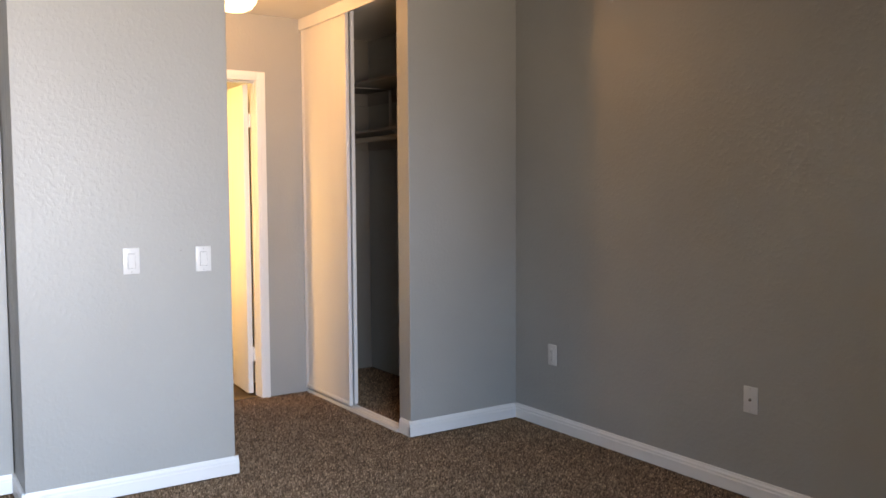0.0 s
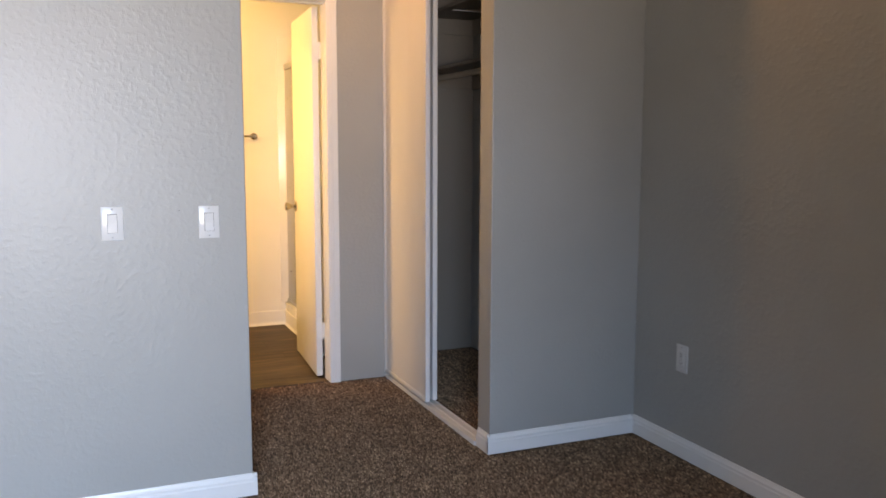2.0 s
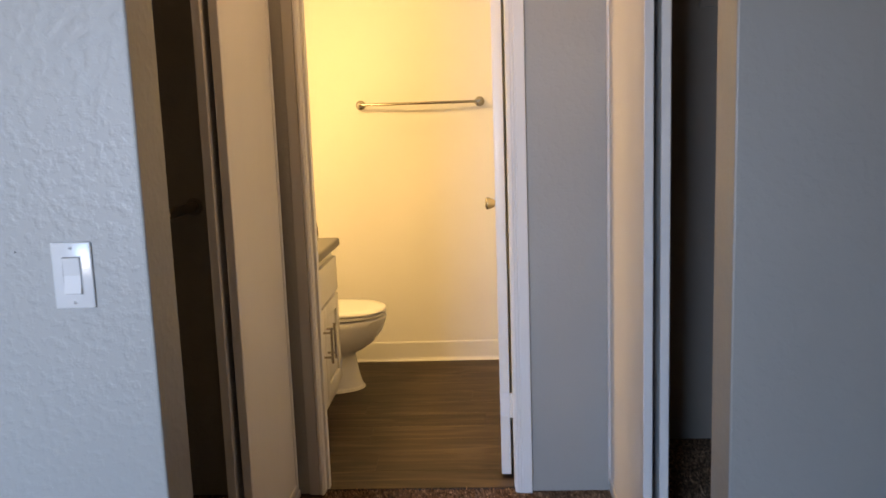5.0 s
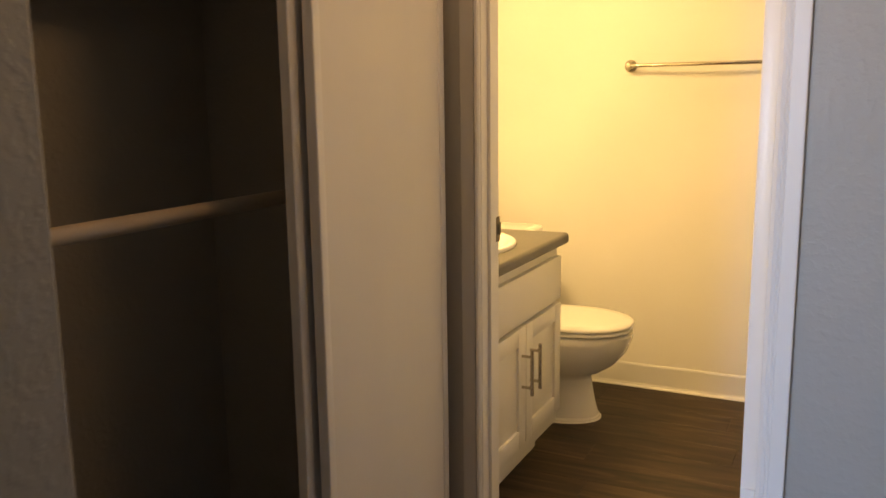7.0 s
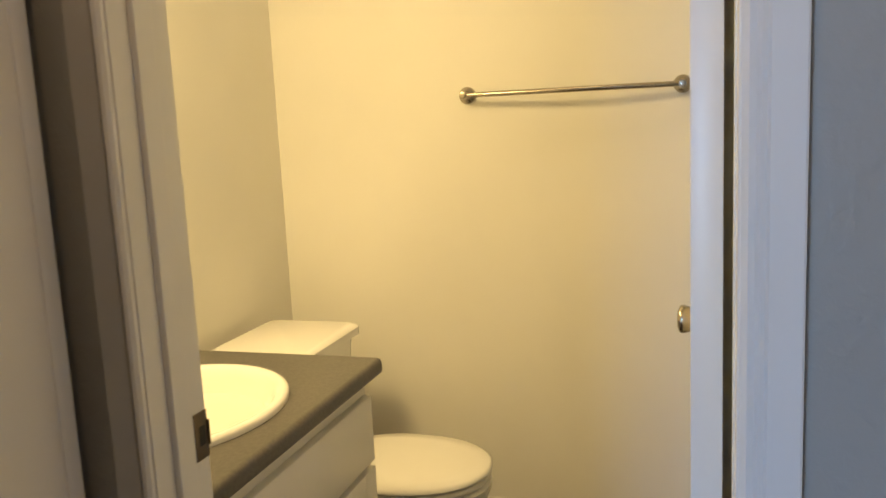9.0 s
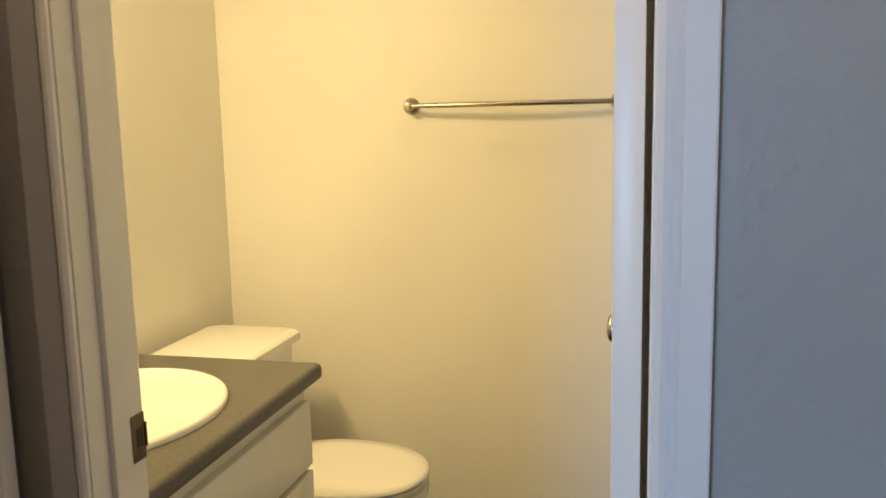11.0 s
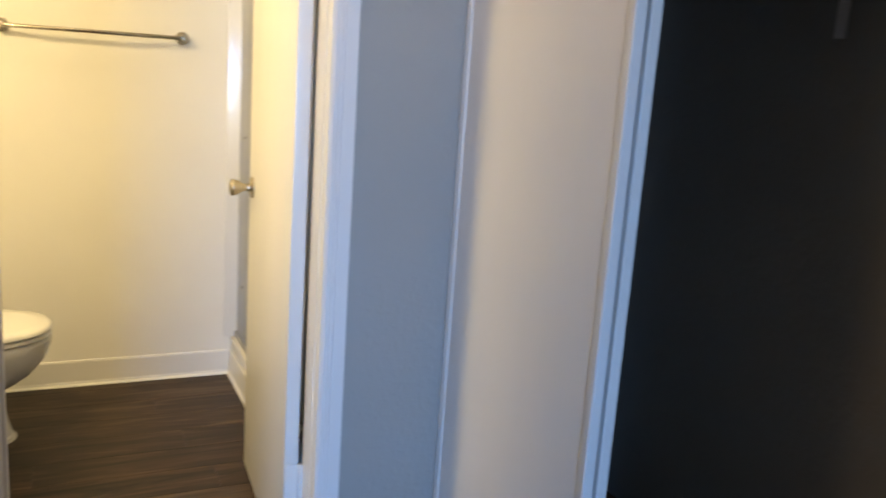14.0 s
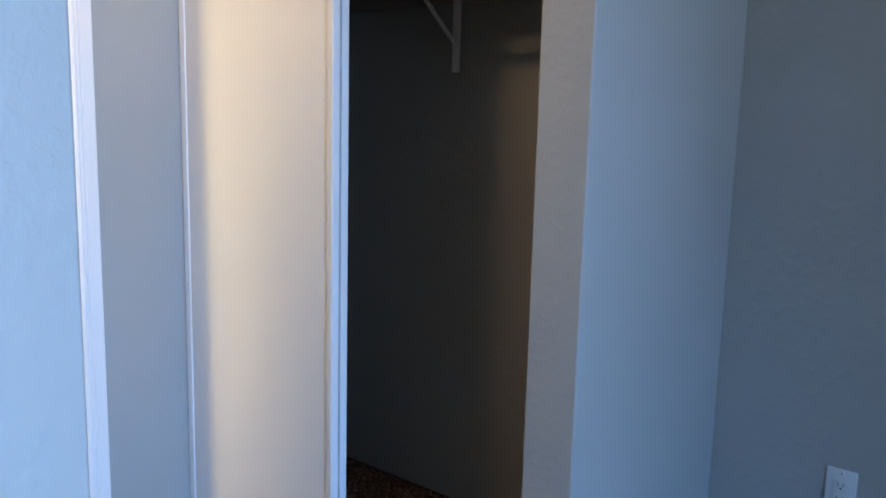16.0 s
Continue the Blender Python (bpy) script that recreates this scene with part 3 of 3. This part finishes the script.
# ---------------------------------------------------------------- toilet
def toilet():
    cy = 1.19
    ob = thing("toilet", (0, 0, 0), "white porcelain toilet with its lid closed", "toilet")

    def egg(xf, xb, wid, z, n=40, front=2.2):
        """An egg-shaped ring from the tip xf to the back xb."""
        c, a_f, a_b = xb + (xf - xb) * 0.46, (xf - xb) * 0.54, (xf - xb) * 0.46
        pts = []
        for k in range(n):
            t = 2 * math.pi * k / n
            ct, st = math.cos(t), math.sin(t)
            e = 2 / front
            px = c + (a_f if ct > 0 else a_b) * math.copysign(abs(ct) ** e, ct)
            py = cy + wid * math.copysign(abs(st) ** (0.94 if ct > 0 else 0.75), st)
            pts.append((px, py, z))
        return pts

    rings = [egg(-1.006, -1.40, 0.112, 0.0), egg(-1.010, -1.40, 0.108, 0.025), egg(-1.020, -1.39, 0.098, 0.06), egg(-1.030, -1.38, 0.092, 0.11), egg(-1.038, -1.38, 0.090, 0.160),
             egg(-1.034, -1.38, 0.098, 0.176), egg(-0.995, -1.38, 0.125, 0.194), egg(-0.945, -1.39, 0.152, 0.228), egg(-0.904, -1.40, 0.174, 0.278), egg(-0.884, -1.40, 0.185, 0.325), egg(-0.880, -1.40, 0.186, 0.349), egg(-0.888, -1.40, 0.180, 0.3565)]
    part("bowl", loft(rings), M_PORCELAIN, ob, smooth=50)
    part("seat", loft([egg(-0.886, -1.33, 0.180, 0.3625), egg(-0.881, -1.335, 0.185, 0.366), egg(-0.881, -1.335, 0.185, 0.373), egg(-0.886, -1.33, 0.180, 0.3775)]), M_SEAT, ob, smooth=50)
    part("lid", loft([egg(-0.884, -1.33, 0.182, 0.3805), egg(-0.878, -1.335, 0.188, 0.385), egg(-0.878, -1.335, 0.188, 0.391), egg(-0.886, -1.33, 0.180, 0.398), egg(-0.93, -1.31, 0.14, 0.401), egg(-1.02, -1.25, 0.06, 0.402)]), M_SEAT, ob, smooth=50)
    for s in (-1, 1):
        part("hinge_cap", boxes((-1.372, -1.338, cy + s * 0.075 - 0.02, cy + s * 0.075 + 0.02, 0.367, 0.398), bevel=0.006), M_SEAT, ob)
        part("bolt_cap", lathe([(0.0, 0.016), (0.006, 0.015), (0.011, 0.009), (0.012, 0.0)], 16, Matrix.Translation((-1.22, cy + s * 0.118, 0.006))), M_SEAT, ob)
    part("foot", loft([egg(-1.002, -1.41, 0.120, 0.001), egg(-1.002, -1.41, 0.120, 0.010), egg(-1.010, -1.40, 0.110, 0.016)]), M_PORCELAIN, ob, smooth=50)
    part("caulk", loft([egg(-0.996, -1.414, 0.126, 0.0), egg(-1.000, -1.411, 0.122, 0.005)]), M_CAULK, ob)
    part("deck", boxes((-1.60, -1.36, cy - 0.13, cy + 0.13, 0.28, 0.370), bevel=0.02, seg=3), M_PORCELAIN, ob)

    def rr(x0, x1, y0, y1, z, r=0.03):
        pts = []
        for cx, cyy, a0 in ((x1 - r, y1 - r, 0), (x0 + r, y1 - r, 90), (x0 + r, y0 + r, 180), (x1 - r, y0 + r, 270)):
            pts += [(cx + r * math.cos(radians(a0 + a)), cyy + r * math.sin(radians(a0 + a)), z) for a in (0, 22, 45, 68, 90)]
        return pts
    ty = 1.215
    part("tank", loft([rr(-1.585, -1.365, ty - 0.145, ty + 0.145, 0.372), rr(-1.59, -1.345, ty - 0.160, ty + 0.160, 0.44), rr(-1.592, -1.325, ty - 0.172, ty + 0.172, 0.684)]), M_PORCELAIN, ob, smooth=40)
    part("tank_lid", loft([rr(-1.595, -1.318, ty - 0.177, ty + 0.177, 0.685), rr(-1.600, -1.306, ty - 0.186, ty + 0.186, 0.690), rr(-1.600, -1.306, ty - 0.186, ty + 0.186, 0.712),
                           rr(-1.596, -1.312, ty - 0.180, ty + 0.180, 0.719), rr(-1.585, -1.325, ty - 0.168, ty + 0.168, 0.722)]), M_PORCELAIN, ob, smooth=40)
    lev = part("flush_lever", tube(bmesh.new(), (-1.329, cy - 0.10, 0.635), (-1.312, cy - 0.10, 0.635), 0.010, seg=14), M_CHROME, ob, "chrome flush lever")
    part("lever_arm", boxes((-1.313, -1.306, cy - 0.105, cy - 0.035, 0.630, 0.640), bevel=0.002), M_CHROME, lev)
    return ob


toilet()


# ---------------------------------------------------------------- towel bar
def towel_bar():
    z, xa, xb = 1.357, -1.015, -0.406
    ob = thing("towel_bar", ((xa + xb) / 2, BATH_F, z), "brushed nickel curved towel bar on the end wall", "towel bar")
    h = (xb - xa) / 2
    prof = [(0.0, 0.0), (0.025, 0.0), (0.025, 0.006), (0.022, 0.012), (0.014, 0.016), (0.012, 0.020), (0.012, 0.048), (0.010, 0.056), (0.0, 0.058)]
    for s in (-1, 1):
        part("mount", lathe(prof, 28, Matrix.Translation((s * h, 0, 0)) @ pose(0, 0, 0, 90, 0, 0)), M_NICKEL, ob)
    rings = []
    for k in range(25):
        u = -1 + k / 12
        c = Vector((u * h * 0.99, -0.044 - 0.022 * (1 - u * u), 0.0))
        d = Vector((h, 0.044 * u, 0)).normalized()
        n = Vector((-d.y, d.x, 0))
        rings.append([c + n * (0.0075 * math.cos(a)) + Vector((0, 0, 0.0075 * math.sin(a))) for a in [2 * math.pi * j / 12 for j in range(12)]])
    part("bar", loft(rings), M_NICKEL, ob, smooth=60)
    return ob


towel_bar()


# ---------------------------------------------------------------- shower
def shower():
    ob = thing("shower_enclosure", (0, 0, 0), "framed shower with obscure glass over a white curb", "shower")
    y0, y1 = 0.568, BATH_F - 0.006
    part("curb", boxes((SH_X, SH_X + 0.10, y0, y1, 0.002, 0.150), (SH_X - 0.004, SH_X + 0.104, y0, y1, 0.150, 0.164), bevel=0.004), M_ACRYLIC, ob)
    part("pan", boxes((SH_X + 0.101, 0.62, y0, y1, 0.002, 0.05)), M_ACRYLIC, ob)
    part("surround_end", boxes((SH_X - 0.03, 0.62, y1 - 0.004, y1 + 0.004, 0.165, 2.05), bevel=0.002), M_ACRYLIC, ob)
    part("surround_back", boxes((0.62, 0.63, y0, y1, 0.002, 2.05)), M_ACRYLIC, ob)
    f = part("filler_panel", boxes((SH_X + 0.022, SH_X + 0.034, 1.385, y1 - 0.006, 0.166, 1.82), bevel=0.002), M_ALU, ob, "grey aluminium filler panel")
    for z in (0.40, 1.00, 1.62):
        part("screw", lathe([(0.0, 0.003), (0.004, 0.0025), (0.006, 0.0)], 12, Matrix.Translation((SH_X + 0.022, 1.505, z)) @ pose(0, 0, 0, 0, -90, 0)), M_SLOT, f)
    part("sill_track", boxes((SH_X + 0.012, SH_X + 0.055, y0, y1 - 0.008, 0.165, 0.190), bevel=0.002), M_ALU, ob)
    part("head_rail", boxes((SH_X + 0.015, SH_X + 0.055, y0, y1 - 0.008, 1.822, 1.860), bevel=0.002), M_ALU, ob)
    part("seal", boxes((SH_X + 0.024, SH_X + 0.034, 1.352, 1.384, 0.192, 1.82)), M_SEAL, ob)
    d = part("shower_door", boxes((SH_X + 0.028, SH_X + 0.033, 0.62, 1.330, 0.22, 1.80)), M_GLASS, ob, "obscure greenish shower glass")
    part("door_frame", boxes((SH_X + 0.022, SH_X + 0.040, 1.325, 1.350, 0.194, 1.82), (SH_X + 0.022, SH_X + 0.040, 0.595, 0.625, 0.194, 1.82),
                             (SH_X + 0.022, SH_X + 0.040, 0.625, 1.325, 0.194, 0.225), (SH_X + 0.022, SH_X + 0.040, 0.625, 1.325, 1.795, 1.82), bevel=0.0015), M_ALU, d)
    return ob


shower()


# ---------------------------------------------------------------- lamps
def dome_lamp(at):
    ob = thing("ceiling_light", (*at, CEIL), "round opal glass ceiling light, lit", "ceiling light", "ceiling lights")
    part("base", lathe([(0.0, 0.0), (0.125, 0.0), (0.125, -0.012), (0.118, -0.018), (0.0, -0.018)], 40), M_TRIM, ob)
    d = part("dome", lathe([(0.100, -0.018), (0.112, -0.04), (0.120, -0.07), (0.114, -0.10), (0.092, -0.128), (0.055, -0.146), (0.0, -0.152)], 40), M_DOME, ob, "glowing opal glass dome", 60)
    d.visible_shadow = False
    return ob


dome_lamp(HALL_LAMP)
dome_lamp(BATH_LAMP)


# ---------------------------------------------------------------- switches and outlets
def plate(name, at, turn, label, category, group=""):
    """A wall plate whose front looks along -y before turning."""
    ob = thing(name, at, label, category, group, turn)
    part("cover_plate", boxes((-0.0355, 0.0355, -0.0055, 0, -0.058, 0.058), bevel=0.003), M_PLATE, ob)
    for z in (-0.048, 0.048):
        s = part("screw", lathe([(0.0, 0.0016), (0.0025, 0.0014), (0.0034, 0.0)], 12, Matrix.Translation((0, -0.0055, z)) @ pose(0, 0, 0, 90, 0, 0)), M_SCREW, ob)
        part("slot", boxes((-0.0024, 0.0024, -0.0074, -0.0070, z - 0.0004, z + 0.0004)), M_SLOT, s)
    return ob


def rocker(at, tilt, label):
    ob = plate("light_switch", at, 0, label, "light switch", "wall switches")
    part("bezel", boxes((-0.0172, 0.0172, -0.0068, -0.0056, -0.034, 0.034)), M_PLATE, ob)
    up, low = (-0.0105, -0.0078) if tilt > 0 else (-0.0078, -0.0105)
    if tilt < 0:
        up = -0.0094
    prof = [(-0.0066, -0.031), (-low, -0.031), (0.0084 if tilt > 0 else 0.0076, 0.0), (-up, 0.031), (-0.0066, 0.031)]
    part("rocker", extrude_profile([(o if o > 0 else 0.0060, u) for o, u in prof], (-0.0148, 0, 0), (0.0148, 0, 0), (0, -1, 0)), M_PLATE, ob, smooth=None)
    part("gap", boxes((-0.0162, 0.0162, -0.0070, -0.0066, -0.0325, 0.0325)), M_GAP, ob)
    return ob


rocker((-1.428, YS_L, 1.032), 2.5, "white rocker light switch on the grey wall")
rocker((-1.109, YS_L, 1.028), -2.5, "white rocker light switch near the wall corner")
nail = thing("nail_hole", (-1.209, YS_L, 1.071), "small dark nail hole in the grey wall", "nail hole")
part("hole", lathe([(0.0, 0.0005), (0.0013, 0.0004), (0.0019, 0.0)], 10, pose(0, 0, 0, 90, 0, 0)), M_SLOT, nail)


def outlet(at):
    ob = plate("wall_outlet", at, -90, "white duplex outlet low on the grey wall", "outlet")
    part("insert", boxes((-0.0170, 0.0170, -0.0075, -0.0056, -0.0335, 0.0335), bevel=0.0008), M_PLATE, ob)
    for z in (0.017, -0.017):
        f = part("socket", boxes((-0.014, 0.014, -0.0082, -0.0076, z - 0.0125, z + 0.0125)), M_PLATE, ob)
        part("slot", boxes((-0.0070, -0.0050, -0.0087, -0.0083, z - 0.001, z + 0.007)), M_SLOT, f)
        part("slot", boxes((0.0050, 0.0070, -0.0087, -0.0083, z - 0.001, z + 0.006)), M_SLOT, f)
        part("slot", boxes((-0.0022, 0.0022, -0.0087, -0.0083, z - 0.0095, z - 0.005)), M_SLOT, f)
    return ob


outlet((ROOM_X, -1.630, 0.418))
coax = plate("cable_outlet", (ROOM_X, -2.917, 0.424), -90, "white cable wall plate with a small round socket", "outlet")
part("connector", lathe([(0.0, 0.009), (0.0035, 0.009), (0.0045, 0.008), (0.0045, 0.002), (0.0065, 0.002), (0.0065, 0.0)], 16, Matrix.Translation((0, -0.0055, 0)) @ pose(0, 0, 0, 90, 0, 0)), M_BRONZE, coax)


# ---------------------------------------------------------------- floor finishes
def planks():
    random.seed(4)
    wid, y, row = 0.152, 0.031, 0
    host = structure("floor_planks", boxes((BATH_L, SH_X, 0.030, BATH_F, -0.0034, -0.0030)), M_SEAL, "dark brown wood-look vinyl plank floor", "floor")
    meshes = {}
    while y < BATH_F - 0.001:
        y1 = min(y + wid, BATH_F)
        xs = [BATH_L]
        x = BATH_L + (0.35 + 0.47 * row % 1.0)
        while x < SH_X + 0.03 - 0.12:
            xs.append(x)
            x += 1.22
        xs.append(SH_X + 0.01)
        for a, b in zip(xs, xs[1:]):
            key = (round(b - a, 3), round(y1 - y, 3))
            if key not in meshes:
                me = bpy.data.meshes.new("plank")
                bm = boxes((-(b - a) / 2 + 0.0004, (b - a) / 2 - 0.0004, -(y1 - y) / 2 + 0.0004, (y1 - y) / 2 - 0.0004, -0.003, 0.0), bevel=0.0006, seg=1)
                bm.to_mesh(me)
                bm.free()
                me.materials.append(M_PLANK)
                meshes[key] = me
            ob = new("plank", meshes[key])
            ob.parent = host
            ob.location = ((a + b) / 2, (y + y1) / 2, 0.0005)
        y, row = y1, row + 1


planks()


def carpet(name, areas, seed):
    """Upright twisted yarn ends as thin three-sided spikes."""
    rng = np.random.default_rng(seed)
    pts = []
    for x0, x1, y0, y1, pitch in areas:
        gx, gy = np.meshgrid(np.arange(x0, x1, pitch), np.arange(y0, y1, pitch))
        p = np.stack([gx.ravel(), gy.ravel()], 1)
        pts.append(np.c_[p + rng.uniform(-0.5, 0.5, p.shape) * pitch, np.full(len(p), pitch)])
    p = np.concatenate(pts)
    n = len(p)
    a = rng.uniform(0, 2 * np.pi, n)
    r = p[:, 2] * rng.uniform(0.42, 0.62, n)
    lean = rng.normal(0, 0.0032, (n, 2))
    h = rng.uniform(-0.001, 0.0045, n)
    v = np.zeros((n, 4, 3))
    for k in range(3):
        v[:, k, 0] = p[:, 0] + r * np.cos(a + k * 2.0944)
        v[:, k, 1] = p[:, 1] + r * np.sin(a + k * 2.0944)
        v[:, k, 2] = -0.009
    v[:, 3, :2] = p[:, :2] + lean
    v[:, 3, 2] = h
    f = (np.arange(n)[:, None, None] * 4 + np.array([[0, 1, 3], [1, 2, 3], [2, 0, 3]])[None]).reshape(-1, 3)
    me = bpy.data.meshes.new(name)
    me.from_pydata(v.reshape(-1, 3).tolist(), [], f.tolist())
    me.materials.append(M_TUFT)
    return tagged(new(name, me), "short twisted brown carpet pile with lighter flecks", "carpet", kind="stuff")


carpet("carpet_pile", [(XL + 0.016, XR - 0.002, -1.364, 0.010, 0.0060), (DX0 + 0.002, DX1 - 0.002, 0.010, 0.030, 0.006), (0.122, CL_R, -1.186, CL_END, 0.0075),
                       (-1.9, ROOM_X - 0.016, -3.6, -1.36, 0.0068), (XR + 0.0, ROOM_X - 0.016, -1.36, -1.322, 0.008), (CL_L, -1.14, -1.219, 0.0, 0.0075),
                       (ROOM_L, -1.9, ROOM_B, -1.046, 0.0145), (-1.9, ROOM_X - 0.016, ROOM_B, -3.6, 0.0145)], 7)
